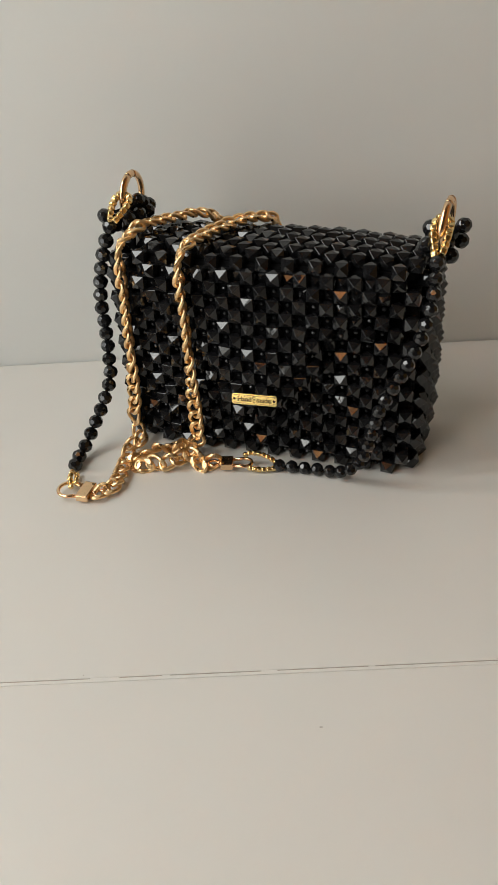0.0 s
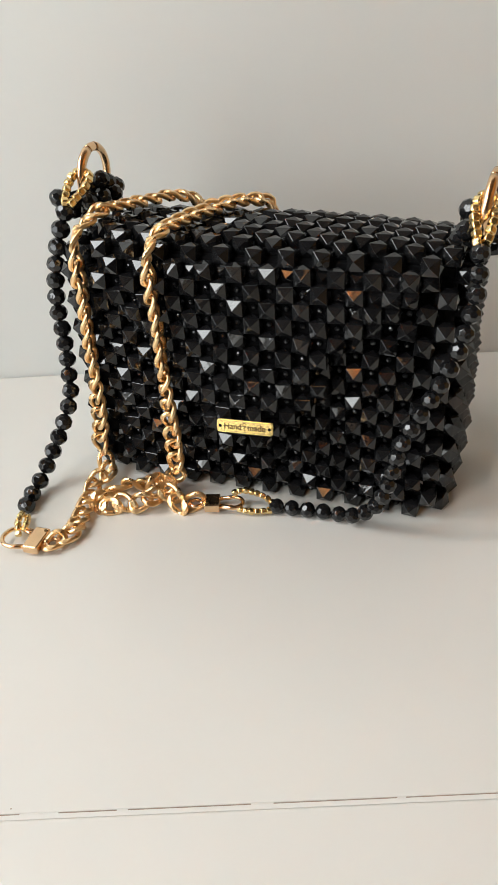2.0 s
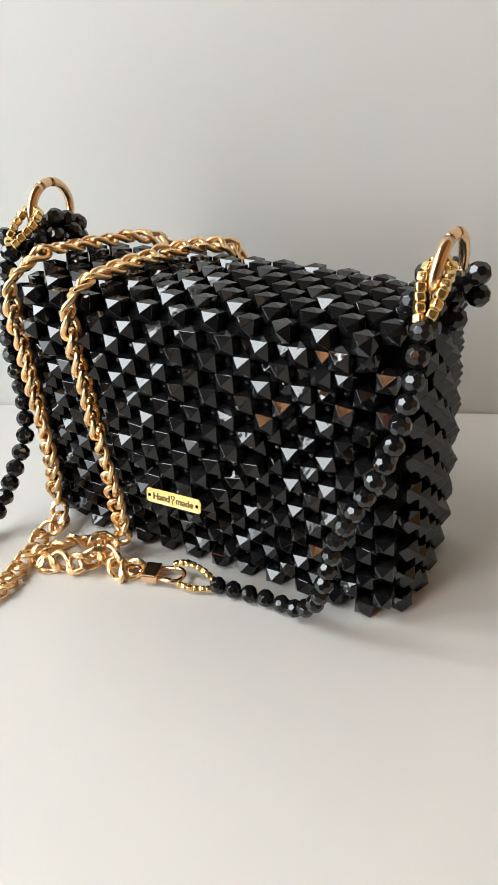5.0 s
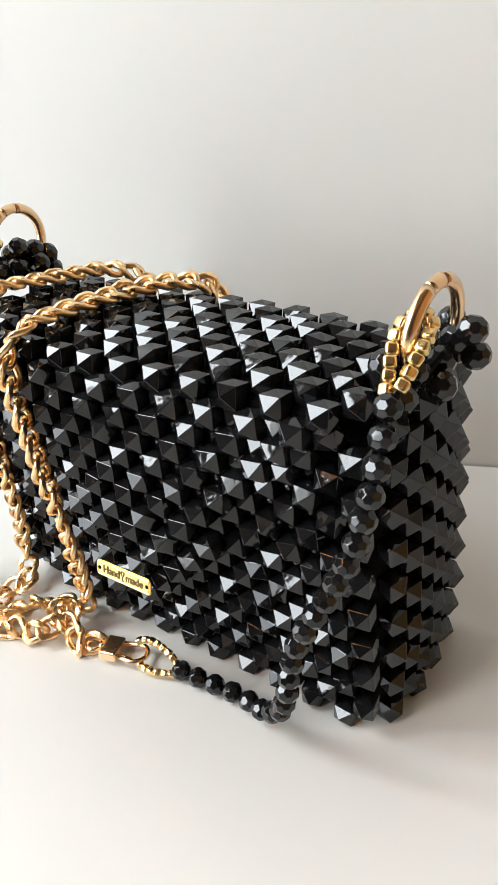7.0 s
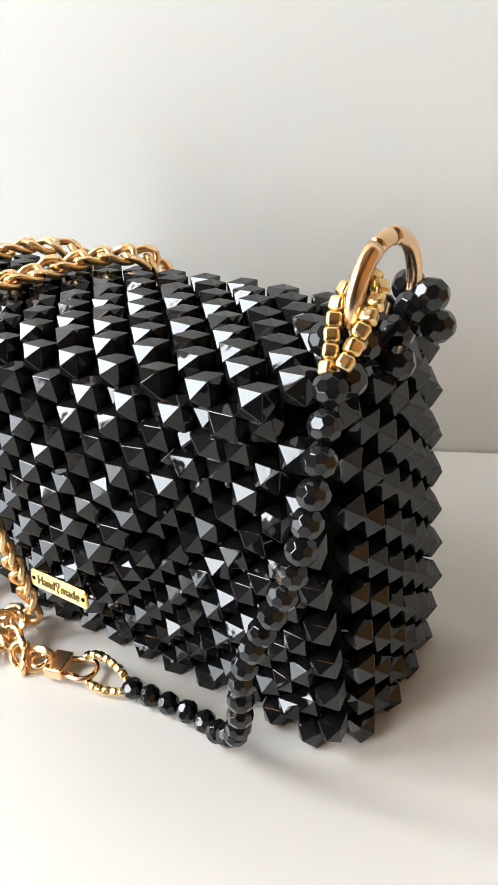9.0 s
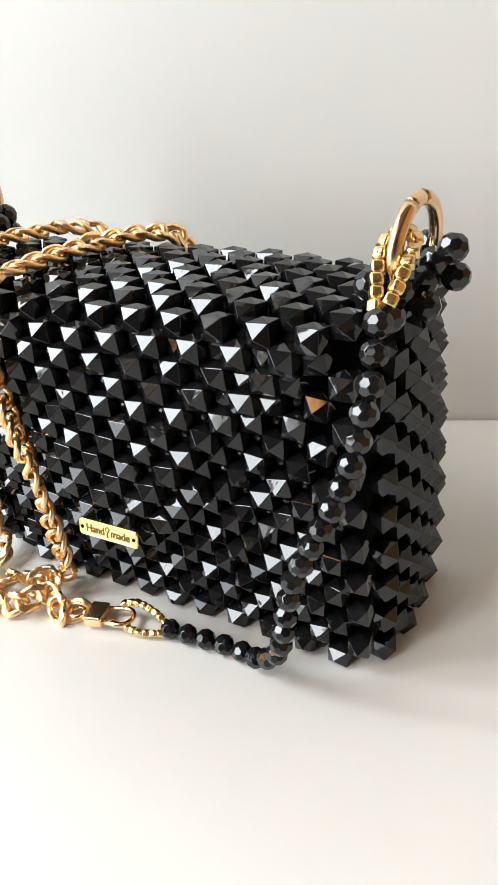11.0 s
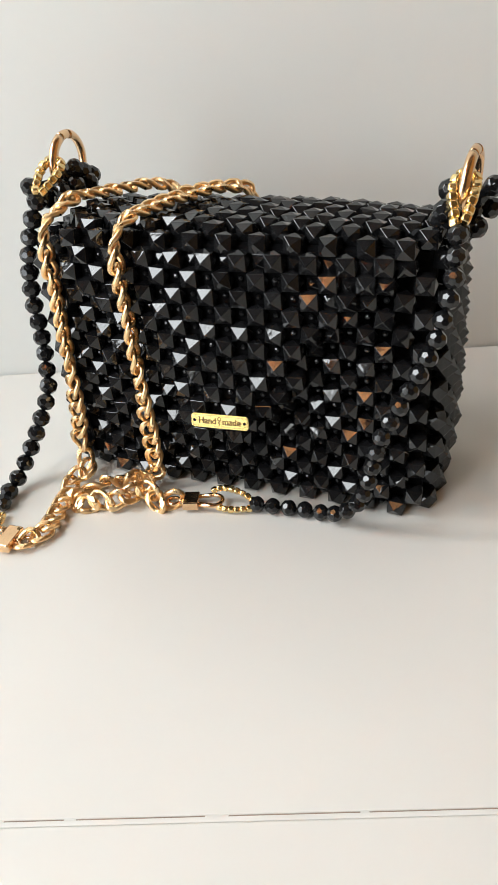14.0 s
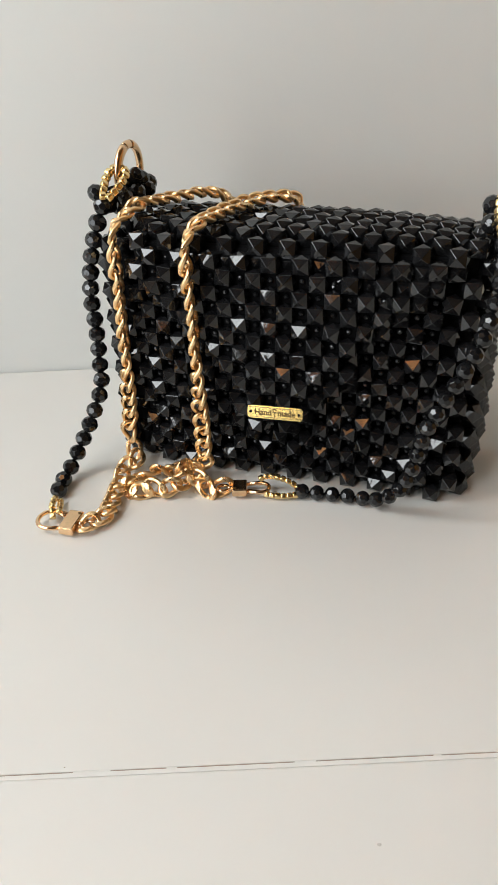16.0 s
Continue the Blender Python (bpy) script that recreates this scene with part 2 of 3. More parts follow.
leaf("leaf", -0.25, JOINT - 0.00193, TABLE, "front tabletop leaf", bevel=0.0006)
for x, w in ((-0.235, 0.010), (-0.128, 0.006), (-0.047, 0.014), (-0.012, 0.004), (0.036, 0.008), (0.088, 0.003), (0.151, 0.005), (0.214, 0.003)):
    part("joint_filler", boxed(x, x + w, JOINT - 0.0001, JOINT + 0.0006, T - 0.004, T - 0.0002, bevel=0.00008), EDGE, table, "fleck of white filler in the joint").matrix_basis = Matrix.Translation((-0.1, -0.2, 0))
for x in (WEST + 0.06, 0.86):
    for y in (-0.18, 0.55):
        part("leg", boxed(x, x + 0.06, y, y + 0.06, 0, T - 0.03, bevel=0.003), TABLE, table).matrix_basis = Matrix.Translation((-0.1, -0.2, 0))
part("apron", boxed(WEST + 0.08, 0.9, -0.15, 0.58, T - 0.10, T - 0.0305, bevel=0.003), TABLE, table).matrix_basis = Matrix.Translation((-0.1, -0.2, 0))

# ---- the handbag ----
BAG = pose(0.0419, 0.4962, T, 0, 0, -19.0)
P, H, TIP = 0.0079, 0.0039, 0.0032
bag = tagged(new("handbag"), "black faceted bead handbag with a pointed flap standing on the table", "handbag")
bag.matrix_basis = BAG
BEADS = [mesh_of("bead", cube_bead(H, TIP + d, 0.0012, lean), BLACK) for d, lean in ((0, (0, 0)), (0.0004, (0.0003, 0.0002)), (-0.0004, (-0.0003, 0.0001)), (0.0001, (0.0002, -0.0005)), (-0.0002, (-0.0002, 0.0005)), (0.0005, (0.0, -0.0002)))]


def bead_pose(u, v, z, m=Matrix.Identity(4), tilt=2.4):
    j = 0.0002
    return Matrix.Translation((u + random.uniform(-j, j), v + random.uniform(-j, j), z + random.uniform(-j, j))) @ m @ shake(tilt)


def joined(name, poses, parent, label=""):
    """Many beads in one mesh."""
    base = cube_bead(H, TIP)
    base.verts.index_update()
    co = [v.co.copy() for v in base.verts]
    fs = [[v.index for v in f.verts] for f in base.faces]
    base.free()
    verts, faces = [], []
    for m in poses:
        n = len(verts)
        verts += [m @ c for c in co]
        faces += [[n + i for i in f] for f in fs]
    me = bpy.data.meshes.new(name)
    me.from_pydata(verts, [], faces)
    me.materials.append(BLACK)
    ob = new(name, me)
    ob.parent = parent
    return tagged(ob, label, kind="stuff")


COLS = [(i - 11) * P for i in range(24)]
Z0 = H + 0.0004
FRONT = 0.0037


def swell(u, z):
    """How far the front bulges out above its foot, and at the foot's corner."""
    rise = min(1.0, max(0.0, (z - 0.02) / 0.06))
    return 0.0060 * rise * (1 - min(1.0, abs(u) / 0.1) ** (3 if u < 0 else 12)) - 0.0055 * (max(0.0, -u - 0.066) / 0.021) ** 2 + 0.0022 * max(0.0, (u - 0.06) / 0.03) * max(0.0, 1 - z / 0.04)


def flap_half(z):
    return 0.012 + (z - 0.046) * 0.84

# the inner bag
body = part("lining", boxed(-0.0950, 0.0978, 0.0066, 0.0600, 0.0045, 0.129, bevel=0.004), LINING, bag, "black inner lining")
front, hidden, gaps = [], [], []
# small glossy beads added in the weave's gaps to give them glints
GLINT_BEAD = mesh_of("spacer_bead", round_bead(0.0019), BLACK)
for j in range(17):
    for i, u in enumerate(COLS[:23]):
        z = Z0 + j * P
        if (i + j) % 2 and not (z > 0.06 and abs(u - 0.003) < flap_half(z) - 0.02) and 0 < i < 22:
            gaps.append(bead_pose(u, FRONT - swell(u, z) + 0.0012, z, tilt=40))
        if (i + j) % 2 == 0:
            m = bead_pose(u, FRONT - swell(u, z), z, pose(0, 0, 0, -0.5, 0, 0), 4.5)
            (hidden if z > 0.06 and abs(u - 0.003) < flap_half(z) - 0.02 else front).append(m)
for m in front:
    placed("bead", random.choice(BEADS), body, m)
for m in gaps:
    placed("spacer_bead", GLINT_BEAD, body, m)
side, far = [], []
for sign in (1, -1):
    for j in range(17):
        z = Z0 + j * P
        kept = side if sign > 0 else far
        if j % 2:
            kept.append(bead_pose(0.0950, FRONT - swell(0.092, z), z, pose(0, 0, 0, 0, 0, 8)) if sign > 0 else bead_pose(-0.0945, 0.0045, z, pose(0, 0, 0, 0, 0, -40)))
        full = 1 - 0.45 * max(0.0, 1 - z / 0.03) - 0.25 * max(0.0, (z - 0.07) / 0.06)
        for k in range(8):
            if (j + k) % 2 == 0:
                v = 0.0112 + k * P
                way = math.pi * (v - 0.003) / 0.078
                turn = math.degrees(math.atan(0.0085 * full * math.cos(way) * math.pi / 0.078))
                kept.append(bead_pose(sign * (0.0965 + (0.0025 - 0.055 * v if sign > 0 else -0.0025) + 0.0085 * full * math.sin(way)), v, z, pose(0, 0, 0, 0, 0, sign * (90 - turn))))
for m in side:
    placed("bead", random.choice(BEADS), body, m)
for j in range(17):
    for i, u in enumerate(COLS[:23]):
        if (i + j) % 2 == 0:
            far.append(bead_pose(u, 0.0650 if j < 14 else 0.0590, Z0 + j * P))
for k in range(1, 7):
    for i, u in enumerate(COLS[:23]):
        if (i + k) % 2 == 0:
            far.append(bead_pose(u, Z0 + k * P, Z0, pose(0, 0, 0, 0, 0, 90)))
joined("bead_weave", far + hidden, bag, "rear and underside weave of black cube beads")

# the flap: over the top, round the fold and down the front
PROFILE = [(0.0585, 0.1378), (0.0510, 0.1392), (0.0385, 0.1404), (0.020, 0.1409), (0.004, 0.1410), (-0.0035, 0.1385), (-0.0080, 0.1325), (-0.0098, 0.1240), (-0.0125, 0.1000), (-0.0155, 0.0750), (-0.0155, 0.0480), (-0.0145, 0.030)]
curve = spline([(0, v, z) for v, z in PROFILE], P)
rows = []
for r, c in enumerate(curve):
    t = (curve[min(r + 1, len(curve) - 1)] - curve[max(r - 1, 0)]).normalized()
    out = Vector((0, t.z, -t.y))
    rows.append((c, t, out))
def sag(u, v):
    return 0.0035 * (max(0.0, u - 0.01) / 0.08) ** 2 * max(0.0, v) / 0.053


def bow(u, z):
    """How far the flap lies back towards its sides and curls in along its slanting edge."""
    pressed = 0.006 * min(1.0, max(0.0, (-u - 0.005) / 0.035)) * min(1.0, max(0.0, (0.118 - z) / 0.03))
    reach = 0.04 if u < 0 else 0.016
    curl = 0.0045 * max(0.0, (u - flap_half(z) + 0.022) / 0.024) ** 2 * min(1.0, max(0.0, (0.128 - z) / 0.02))
    return 0.007 * (u / 0.09) ** 2 * min(1.0, max(0.0, (0.139 - z) / reach)) + pressed + curl


def on_flap(u, r):
    """The flap's surface at u across and r rows along."""
    k = min(max(int(r), 0), len(curve) - 2)
    c = curve[k].lerp(curve[k + 1], r - k)
    return Vector((u, c.y + bow(u, c.z), c.z - sag(u, c.y)))


def flap_turn(u, r):
    """How a bead on the flap is turned: x across the flap, y into it; over the top the points still face forward."""
    r = min(max(r, 0.5), len(curve) - 1.5)
    across = on_flap(u + 0.004, r) - on_flap(u - 0.004, r)
    across = Vector((across.x, across.y * 0.3, across.z)).normalized()
    down = (on_flap(u, r + 0.5) - on_flap(u, r - 0.5)).normalized()
    inward = across.cross(down).normalized()
    lean = math.sin(radians(11 if on_flap(u, r).z > 0.135 else 2))
    if inward.z < -lean:
        flat = Vector((inward.x, inward.y, 0)) if inward.y > 0.3 else Vector((0, 1, 0))
        inward = flat.normalized() * math.sqrt(1 - lean * lean) - Vector((0, 0, lean))
        across = (across - inward * across.dot(inward)).normalized()
    return Matrix((across, inward, across.cross(inward))).transposed().to_4x4()


flap_poses, flap_gaps, strips = [], [], []
for r, (c, t, out) in enumerate(rows):
    wide = 0.006 if c.z > 0.134 else 0.0
    half = 0.0885 if c.z > 0.134 else min(0.0885, flap_half(c.z))
    if c.z < 0.044:
        continue
    us = [u for i, u in enumerate(COLS) if (i + r) % 2 == 0 and -half <= u - 0.002 <= half + wide and (c.y > 0.010 or u > -0.075)]
    mids = [u for i, u in enumerate(COLS) if (i + r) % 2 and us[0] < u < us[-1]]
    if out.z < 0.35:
        flap_gaps += [bead_pose(u, c.y + bow(u, c.z) - out.y * 0.0014, c.z - sag(u, c.y) - out.z * 0.0014, flap_turn(u, r), 40) for u in mids]
    flap_poses += [bead_pose(u, c.y + bow(u, c.z), c.z - sag(u, c.y), flap_turn(u, r), 2.4 if c.z > 0.136 else 3.6) for u in us]
    strips.append([(c - out * 0.0016, out, max(us[0] - 0.002, -0.087) + (min(us[-1] + 0.002, 0.087) - max(us[0] - 0.002, -0.087)) * k / 12) for k in range(13)])
cloth_bm = bmesh.new()
sheets = []
for depth in (0.0, 0.0008):
    sheets.append([[cloth_bm.verts.new((u, c.y - out.y * depth + bow(u, c.z), c.z - out.z * depth - sag(u, c.y))) for c, out, u in strip] for strip in strips])
top_sheet, low_sheet = sheets
last = len(strips) - 1
for a in range(last):
    for k in range(12):
        cloth_bm.faces.new((top_sheet[a][k], top_sheet[a + 1][k], top_sheet[a + 1][k + 1], top_sheet[a][k + 1]))
        cloth_bm.faces.new((low_sheet[a][k + 1], low_sheet[a + 1][k + 1], low_sheet[a + 1][k], low_sheet[a][k]))
    for k in (0, 12):
        cloth_bm.faces.new((top_sheet[a][k], low_sheet[a][k], low_sheet[a + 1][k], top_sheet[a + 1][k]))
for a in (0, last):
    for k in range(12):
        cloth_bm.faces.new((top_sheet[a][k], top_sheet[a][k + 1], low_sheet[a][k + 1], low_sheet[a][k]))
bmesh.ops.recalc_face_normals(cloth_bm, faces=cloth_bm.faces)
flap = part("flap", cloth_bm, LINING, bag, "pointed flap woven from black cube beads")
for m in flap_poses:
    placed("bead", random.choice(BEADS), flap, m)
for m in flap_gaps:
    placed("spacer_bead", GLINT_BEAD, flap, m)

# the metal label
def rounded_plate(w, h, d, r):
    bm = bmesh.new()
    pts = []
    for cx, cz, a0 in ((w / 2 - r, h / 2 - r, 0), (-w / 2 + r, h / 2 - r, 90), (-w / 2 + r, -h / 2 + r, 180), (w / 2 - r, -h / 2 + r, 270)):
        pts += [(cx + r * math.cos(radians(a0 + k * 22.5)), cz + r * math.sin(radians(a0 + k * 22.5))) for k in range(5)]
    vs = [bm.verts.new((x, 0, z)) for x, z in pts]
    face = bm.faces.new(vs)
    made = bmesh.ops.extrude_face_region(bm, geom=[face])["geom"]
    bmesh.ops.translate(bm, verts=[g for g in made if isinstance(g, bmesh.types.BMVert)], vec=(0, -d, 0))
    bmesh.ops.recalc_face_normals(bm, faces=bm.faces)
    bmesh.ops.bevel(bm, geom=[e for e in bm.edges if e.calc_face_angle(0) > 1.0], offset=d * 0.3, segments=2, affect="EDGES")
    return bm

PLATE_AT = Matrix.Translation((0.0047, -0.0228, 0.0573)) @ pose(0, 0, 0, -16.0, -3.0, -1.5)
plate = part("name_plate", rounded_plate(0.0300, 0.0068, 0.0010, 0.0017), PLATE, bag, "small gold metal label plate")
plate.matrix_basis = PLATE_AT
rim = bmesh.new()
w, h = 0.0141, 0.0026
tube(rim, [(-w, -0.0010, -h), (w, -0.0010, -h), (w, -0.0010, h), (-w, -0.0010, h)], 0.00018, 6, closed=True)
part("rim", rim, PLATE, plate, "raised gold border line")
for x in (-0.0131, 0.0131):
    bm = bmesh.new()
    bmesh.ops.create_cone(bm, cap_ends=True, segments=16, radius1=0.0008, radius2=0.0008, depth=0.0004)
    o = part("rivet_hole", bm, LINING, plate, "dark sewing hole")
    o.matrix_basis = Matrix.Translation((x, -0.0009, 0)) @ pose(0, 0, 0, 90)


def lettering(body_text, size, x, parent):
    cu = bpy.data.curves.new("lettering", "FONT")
    cu.offset = 0.00009
    cu.body, cu.size, cu.extrude, cu.align_x, cu.align_y = body_text, size, 0.00012, "CENTER", "CENTER"
    tmp = bpy.data.objects.new("lettering", cu)
    me = bpy.data.meshes.new_from_object(tmp)
    bpy.data.objects.remove(tmp)
    me.materials.clear()
    me.materials.append(ENGRAVED)
    ob = new("lettering", me)
    ob.parent = parent
    ob.matrix_basis = Matrix.Translation((x, -0.00105, 0.0)) @ pose(0, 0, 0, 90)
    return tagged(ob, "dark engraved lettering")

lettering("Hand", 0.0044, -0.0063, plate)
lettering("made", 0.0044, 0.0064, plate)
bm = bmesh.new()
tube(bm, [(0.0009 * math.cos(a * math.pi / 5), -0.00105, 0.0013 + 0.0009 * math.sin(a * math.pi / 5)) for a in range(10)], 0.00022, 6, closed=True)
tube(bm, [(0.0007, -0.00105, 0.0006), (-0.0003, -0.00105, -0.0006), (0.0003, -0.00105, -0.0022)], 0.00022, 6)
part("ornament", bm, ENGRAVED, plate, "dark engraved ornament")

# ---- carrying rings, bead tabs and bead strands ----
ROUND = mesh_of("round_bead", round_bead(0.0055), BLACK)
STRAND = mesh_of("strand_bead", round_bead(0.0059), BLACK)
SMALL = mesh_of("small_strand_bead", round_bead(0.0051), BLACK)
NUGGET = mesh_of("gold_bead", nugget_bead(0.0021), GOLD, smooth=True)
for side_face in NUGGET.polygons:
    side_face.use_smooth = side_face.area < 2e-6
TAB_R = [(0.1165, 0.032, 0.1548), (0.1158, 0.0385, 0.1440), (0.1065, 0.0420, 0.1525), (0.1085, 0.0300, 0.1450), (0.1050, 0.0180, 0.1460), (0.0990, 0.0110, 0.1500), (0.0985, 0.0280, 0.1540), (0.0990, 0.0400, 0.1460), (0.0960, 0.0190, 0.1430), (0.1060, 0.0080, 0.1420), (0.1105, 0.0350, 0.1500), (0.1080, 0.0450, 0.1420), (0.1115, 0.0230, 0.1400), (0.1000, 0.0500, 0.1400)]
TAB_L = [(-0.0883, 0.0515, 0.1539), (-0.0887, 0.0370, 0.1605), (-0.0960, 0.0440, 0.1530), (-0.1010, 0.0340, 0.1500), (-0.1005, 0.0480, 0.1450), (-0.1000, 0.0240, 0.1480), (-0.0930, 0.0300, 0.1520), (-0.0930, 0.0560, 0.1450), (-0.1030, 0.0160, 0.1560), (-0.0900, 0.0460, 0.1570), (-0.0860, 0.0440, 0.1520), (-0.0950, 0.0370, 0.1570), (-0.0905, 0.0250, 0.1520), (-0.0870, 0.0330, 0.1530), (-0.1040, 0.0400, 0.1430)]
for places in (TAB_R, TAB_L):
    tab = part("tab_core", tube(bmesh.new(), places[2:], 0.0012, 6), LINING, bag, "black bead tab that holds the ring")
    for p in places:
        placed("round_bead", ROUND, tab, Matrix.Translation(p) @ shake(60))


def carrying_ring(at, turn, tilt, R=0.0113, r=0.0021):
    ob = tagged(new("carrying_ring"), "polished gold spring ring through a bead tab", "ring", "rings of the handbag")
    ob.matrix_basis = BAG @ Matrix.Translation(at) @ pose(0, 0, 0, 0, tilt, turn)
    hoop = bmesh.new()
    a0 = 100
    tube(hoop, [(0, -R * math.cos(radians(a0 + k * 330 / 44)), R * math.sin(radians(a0 + k * 330 / 44))) for k in range(45)], r, 14, flat=1.15)
    part("hoop", hoop, RING, ob, smooth=True)
    gate = bmesh.new()
    tube(gate, [(0, -R * math.cos(radians(a0 - 29 + k * 28 / 6)), R * math.sin(radians(a0 - 29 + k * 28 / 6))) for k in range(7)], r * 0.93, 14, flat=1.15)
    part("gate", gate, RING, ob, "hinged gate of the ring", smooth=True)
    return ob

carrying_ring((0.1072, 0.0262, 0.1563), -6, 4, 0.0140)
carrying_ring((-0.0948, 0.0415, 0.1620), 0, 4, 0.0138)


def nuggets(parent, points):
    size = 0.76 if points[0][2] < 0.02 else 0.94
    path = spline(points, 0.0043 * size)
    for a, b in zip(path, path[1:]):
        placed("gold_bead", NUGGET, parent, along((a + b) / 2, b - a, random.uniform(0, 90)) @ shake(6) @ Matrix.Scale(size, 4))


def strand(points, step, bead, loops, label):
    ob = tagged(new("bead_strand"), label, "bead strand", "bead strands of the strap")
    ob.matrix_basis = BAG
    path = spline(points, step)
    part("cord", tube(bmesh.new(), path, 0.0007, 6), LINING, ob)
    for n, p in enumerate(path):
        t = path[min(n + 1, len(path) - 1)] - path[max(n - 1, 0)]
        placed("black_bead", bead, ob, along(p, t, random.uniform(0, 45)) @ shake(4))
    for loop in loops:
        nuggets(ob, loop)
    return ob

strand([(-0.0985, 0.0130, 0.1500), (-0.1025, 0.0108, 0.1400), (-0.1063, 0.0090, 0.1275), (-0.1098, 0.0085, 0.1130), (-0.1118, 0.0085, 0.0990), (-0.1118, 0.0085, 0.0850), (-0.1123, 0.0085, 0.0715), (-0.1116, 0.0054, 0.0590), (-0.1082, -0.0021, 0.0500), (-0.1085, -0.0110, 0.0405), (-0.1125, -0.0165, 0.0290), (-0.1170, -0.0220, 0.0180), (-0.1200, -0.0310, 0.0085), (-0.1205, -0.0420, 0.0048), (-0.1180, -0.0520, 0.0044)],
       0.0094, STRAND,
       [[(-0.0960, 0.0100, 0.1545), (-0.0978, 0.0150, 0.1578), (-0.0986, 0.0190, 0.1606), (-0.0988, 0.0230, 0.1632), (-0.0978, 0.0268, 0.1656), (-0.0944, 0.0295, 0.1664), (-0.0906, 0.0290, 0.1652), (-0.0888, 0.0255, 0.1632), (-0.0894, 0.0215, 0.1608), (-0.0905, 0.0175, 0.1584), (-0.0920, 0.0145, 0.1564), (-0.0936, 0.0100, 0.1540)],
        [(-0.1165, -0.0565, 0.0045), (-0.1150, -0.0610, 0.0060), (-0.1120, -0.0680, 0.0060), (-0.1080, -0.0740, 0.0030)],
        [(-0.1140, -0.0560, 0.0030), (-0.1110, -0.0620, 0.0030), (-0.1075, -0.0680, 0.0055), (-0.1060, -0.0720, 0.0050)]],
       "hanging strand of black faceted round beads with gold end beads")
strand([(0.1060, -0.0010, 0.1440), (0.1066, -0.0069, 0.1345), (0.1065, -0.0108, 0.1260), (0.1045, -0.0128, 0.1160), (0.1020, -0.0148, 0.1040), (0.0975, -0.0167, 0.0920), (0.0922, -0.0183, 0.0800), (0.0866, -0.0200, 0.0685), (0.0820, -0.0214, 0.0575), (0.0787, -0.0220, 0.0430), (0.0757, -0.0217, 0.0290), (0.0700, -0.0195, 0.0160), (0.0605, -0.0170, 0.0075), (0.0520, -0.0145, 0.0044), (0.0445, -0.0140, 0.0042), (0.0370, -0.0145, 0.0042), (0.0290, -0.0152, 0.0042), (0.0200, -0.0158, 0.0042), (0.0136, -0.0162, 0.0042)],
       0.0085, SMALL,
       [[(0.1046, 0.0000, 0.1462), (0.1033, 0.0050, 0.1510), (0.1022, 0.0080, 0.1538), (0.1014, 0.0120, 0.1570), (0.1018, 0.0155, 0.1605), (0.1042, 0.0195, 0.1632), (0.1072, 0.0205, 0.1630), (0.1100, 0.0190, 0.1612), (0.1105, 0.0160, 0.1594), (0.1100, 0.0120, 0.1570), (0.1096, 0.0090, 0.1546), (0.1088, 0.0050, 0.1515), (0.1080, 0.0000, 0.1468)],
        [(0.0160, -0.0158, 0.0050), (0.0105, -0.0138, 0.0075), (0.0045, -0.0132, 0.0090), (-0.0020, -0.0132, 0.0095), (-0.0075, -0.0150, 0.0080), (-0.0090, -0.0180, 0.0060)],
        [(0.0155, -0.0180, 0.0028), (0.0100, -0.0205, 0.0028), (0.0030, -0.0222, 0.0028), (-0.0045, -0.0212, 0.0028)]],
       "strand of black faceted beads reaching the table with gold end beads")


# ---- clasps ----
def clasp(at, label, W=0.0075):
    ob = tagged(new("swivel_clasp"), label, "clasp", "clasps of the strap")
    ob.matrix_basis = BAG @ at
    L, r = 0.0160, 0.0012
    pts = [(0, W * 0.75, 0), (-L * 0.45, W, 0)] + [(-L * 0.5 - W * math.sin(radians(a)), W * math.cos(radians(a)), 0) for a in range(15, 180, 15)] + [(-L * 0.45, -W, 0), (0, -W * 0.75, 0)]
    part("hook", tube(bmesh.new(), pts, r, 10), RING, ob, smooth=True)
    part("gate", tube(bmesh.new(), [(-0.001, W * 0.55, 0), (-L * 0.5, W * 0.82, 0)], r * 0.8, 8), RING, ob, smooth=True)
    part("block", boxed(-0.0005, 0.0078, -W - 0.0005, W + 0.0005, -0.0024, 0.0024, bevel=0.0007), RING, ob)
    bm = bmesh.new()
    bmesh.ops.create_cone(bm, cap_ends=True, segments=14, radius1=0.0009, radius2=0.0009, depth=0.0006)
    part("rivet", bm, ENGRAVED, ob, "dark rivet hole").matrix_basis = Matrix.Translation((0.0062, W - 0.0016, 0.0023))
    part("swivel", tube(bmesh.new(), [(0.0078, 0, 0), (0.0105, 0, 0)], 0.0017, 10), RING, ob, smooth=True)
    part("eye", tube(bmesh.new(), [(0.0130 + 0.0032 * math.cos(a * math.pi / 8), 0.0032 * math.sin(a * math.pi / 8), 0) for a in range(16)], 0.0010, 8, closed=True), RING, ob, smooth=True)
    return ob

clasp(Matrix.Translation((-0.1003, -0.0745, 0.0040)) @ pose(0, 0, 0, 0, 2, 4), "shiny gold swivel clasp lying flat on the table")
clasp(Matrix.Translation((-0.0142, -0.0208, 0.0042)) @ pose(0, 0, 0, 4, 0, 196), "shiny gold swivel clasp hooked through a bead loop on the table", 0.0052)


# ---- the chain ----
def chain_link(b, r):
    """One twisted oval link with ground flat faces."""
    bm = bmesh.new()
    a, c, n = 0.0062, 0.0018, 36
    pts = []
    for k in range(n):
        f = 2 * math.pi * k / n
        pts.append((b * math.copysign(abs(math.sin(f)) ** 0.85, math.sin(f)), c * math.sin(2 * f), a * math.cos(f)))
    tube(bm, pts, r, 12, closed=True)
    for v in bm.verts:
        v.co.y = max(-0.0024, min(0.0024, v.co.y))
    return bm


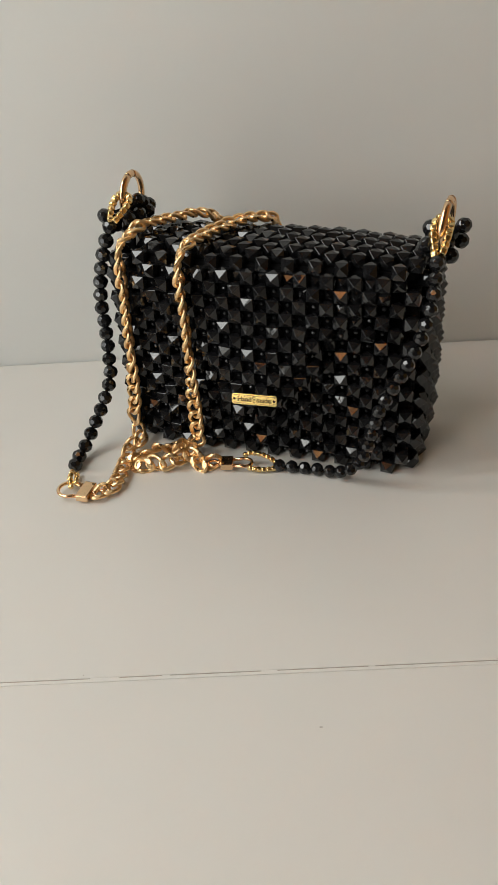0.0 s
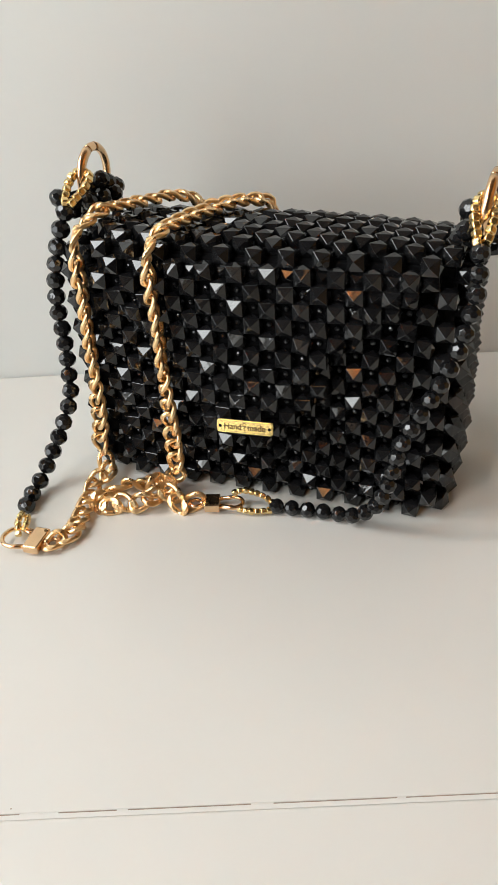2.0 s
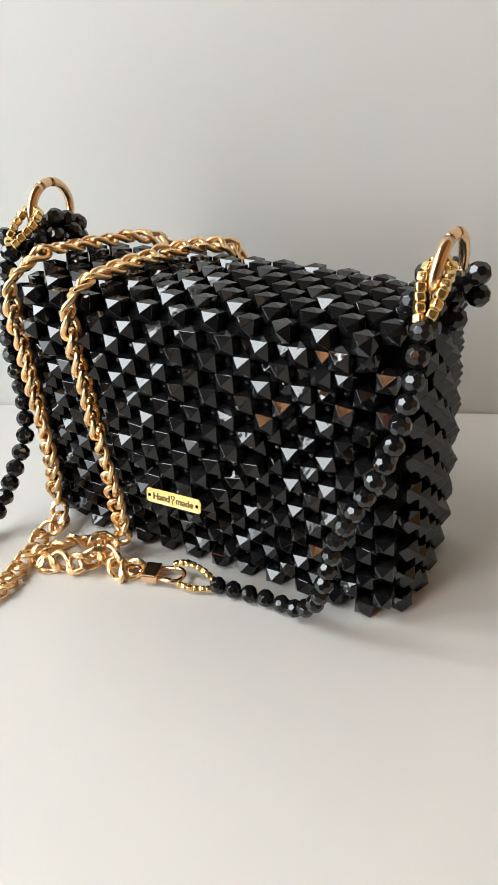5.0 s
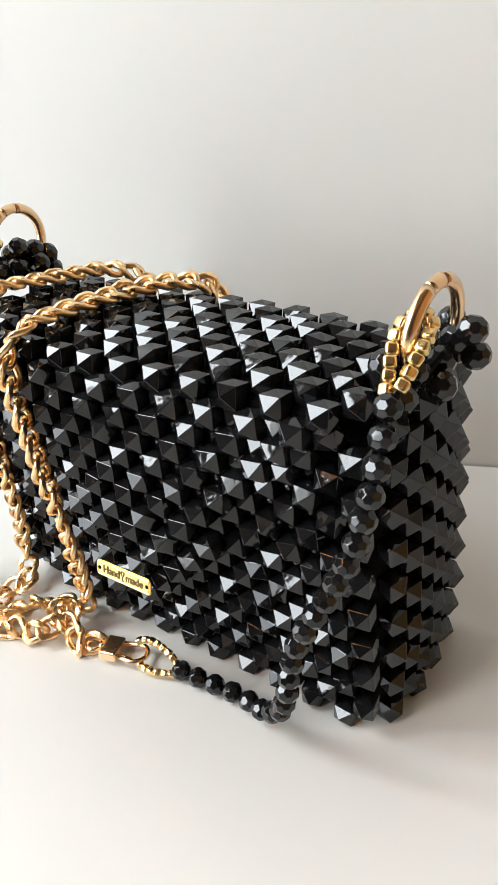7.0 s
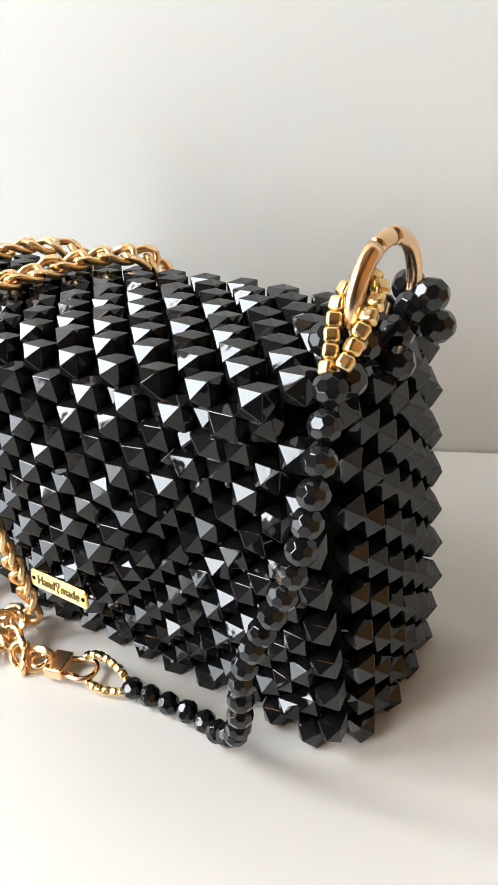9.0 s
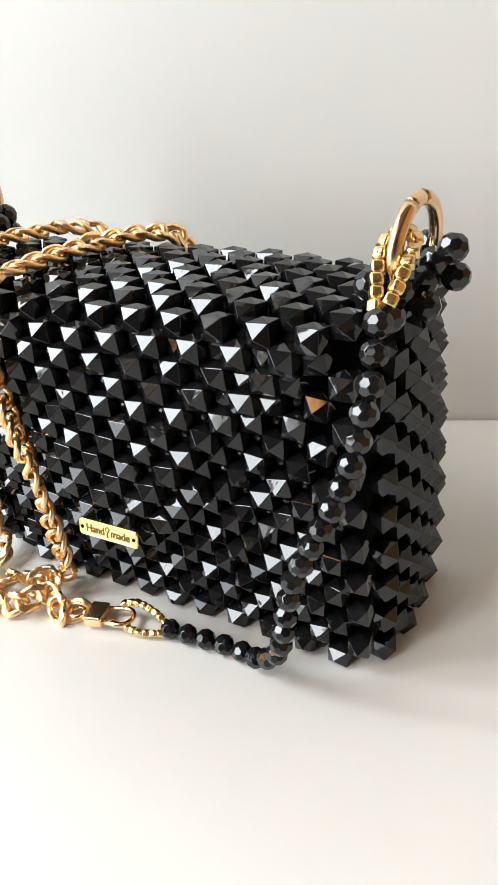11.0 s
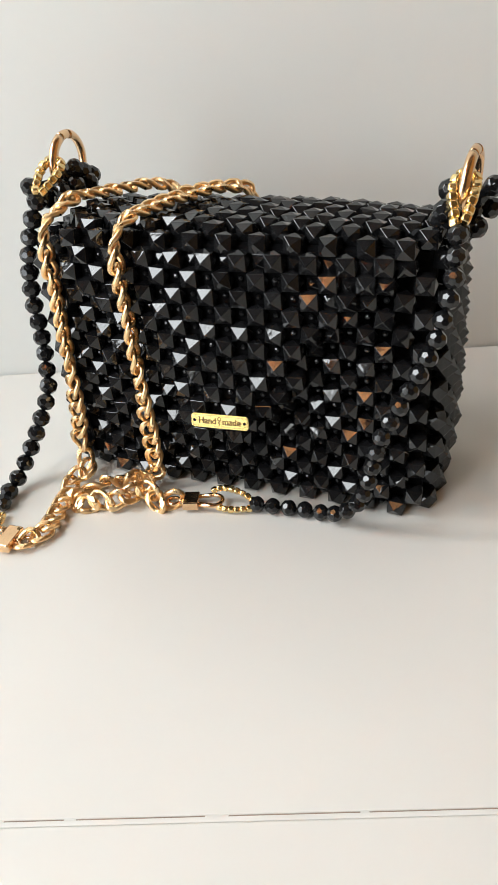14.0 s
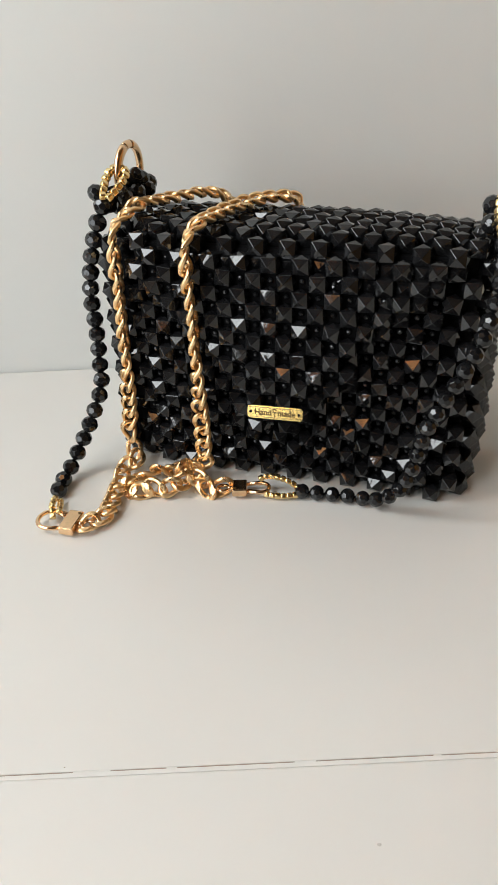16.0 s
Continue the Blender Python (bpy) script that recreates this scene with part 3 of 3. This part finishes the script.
LINK, LOOSE_LINK = (mesh_of("link", chain_link(b, r), CHAIN, smooth=True) for b, r in ((0.0038, 0.00142), (0.0040, 0.00158)))
for me in (LINK, LOOSE_LINK):
    me.set_sharp_from_angle(angle=radians(40))
chain = tagged(new("chain"), "gold curb chain wrapped round the bag and heaped on the table", "chain")
chain.matrix_basis = BAG
G = 0.0042
CHAIN_PATH = [(-0.0870, -0.0730, G), (-0.0822, -0.0660, G), (-0.0825, -0.0560, G), (-0.0853, -0.0430, G), (-0.0880, -0.0310, G), (-0.0905, -0.0200, 0.0060), (-0.0850, -0.0120, 0.0085), (-0.0935, -0.0060, 0.0120), (-0.0926, -0.0035, 0.0260),
              (-0.0902, -0.0032, 0.0500), (-0.0887, -0.0036, 0.0720), (-0.0868, -0.0048, 0.1000), (-0.0855, -0.0060, 0.1250), (-0.0852, -0.0040, 0.1400), (-0.0830, 0.0030, 0.1465), (-0.0775, 0.0140, 0.1520), (-0.0725, 0.0250, 0.1510), (-0.0670, 0.0370, 0.1500), (-0.0590, 0.0500, 0.1495), (-0.0510, 0.0595, 0.1475), (-0.0440, 0.0670, 0.1400),
              (-0.0350, 0.0710, 0.1250), (-0.0220, 0.0710, 0.1150), (-0.0080, 0.0710, 0.1250), (-0.0045, 0.0660, 0.1400), (-0.0075, 0.0590, 0.1465), (-0.0165, 0.0505, 0.1482), (-0.0240, 0.0405, 0.1486), (-0.0285, 0.0270, 0.1490), (-0.0340, 0.0110, 0.1492), (-0.0380, -0.0050, 0.1480), (-0.0408, -0.0145, 0.1400),
              (-0.0408, -0.0168, 0.1220), (-0.0404, -0.0160, 0.1040), (-0.0412, -0.0150, 0.0890), (-0.0417, -0.0132, 0.0728), (-0.0418, -0.0120, 0.0528), (-0.0422, -0.0112, 0.0393), (-0.0426, -0.0110, 0.0220), (-0.0440, -0.0110, 0.0085), (-0.0540, -0.0110, 0.0070), (-0.0660, -0.0170, 0.0055), (-0.0760, -0.0250, G), (-0.0810, -0.0340, G), (-0.0740, -0.0390, G), (-0.0640, -0.0360, 0.0060), (-0.0540, -0.0330, 0.0070),
              (-0.0480, -0.0270, 0.0090), (-0.0520, -0.0200, 0.0110), (-0.0440, -0.0190, 0.0100), (-0.0405, -0.0255, 0.0070), (-0.0350, -0.0272, G), (-0.0300, -0.0240, G), (-0.0262, -0.0235, G)]
HEAP = CHAIN_PATH.index((-0.0440, -0.0110, 0.0085))
path = spline(CHAIN_PATH[:8], 0.0080) + spline(CHAIN_PATH[7:HEAP + 1], 0.0087)[1:] + spline(CHAIN_PATH[HEAP:], 0.0084)[1:]
up = Vector((0, 0, 1))
for n, p in enumerate(path):
    t = (path[min(n + 1, len(path) - 1)] - path[max(n - 1, 0)]).normalized()
    want = Vector((0, 0, 1)) if abs(t.z) < 0.6 else Vector((0, -1 if p.y < 0.05 else 1, 0))
    up = (up * 0.4 + want * 0.6)
    up = (up - t * up.dot(t)).normalized()
    side_way = up.cross(t)
    m = Matrix((side_way, up, t)).transposed().to_4x4()
    loose = 18 if p.z < 0.014 else 5
    high = min(1.0, max(0.0, (p.z - 0.04) / 0.04)) * min(1.0, max(0.0, (0.150 - p.z) / 0.012))
    twist = (-80 if t.z > 0 else 80) * high
    if p.z < 0.014:
        twist = 42
    if n < 10:
        twist, loose = 24, 8
    placed("link", LOOSE_LINK if p.z < 0.014 and n >= 10 else LINK, chain, Matrix.Translation(p) @ m @ pose(0, 0, 0, 0, 0, twist) @ shake(loose))

# ---- crumbs on the table ----
def crumb(x, y, size, mat, label):
    bm = bmesh.new()
    bmesh.ops.create_icosphere(bm, subdivisions=2, radius=size)
    for v in bm.verts:
        v.co.z = max(v.co.z, 0) * 0.35
        v.co.x *= 1.3
    ob = tagged(part("crumb", bm, mat), label, "crumb")
    ob.location = (x, y, T)


crumb(0.062, 0.280, 0.0006, SPECK, "tiny grey crumb on the white table")
crumb(-0.0505, 0.3141, 0.00025, DARK, "tiny dark crumb beside the table joint")
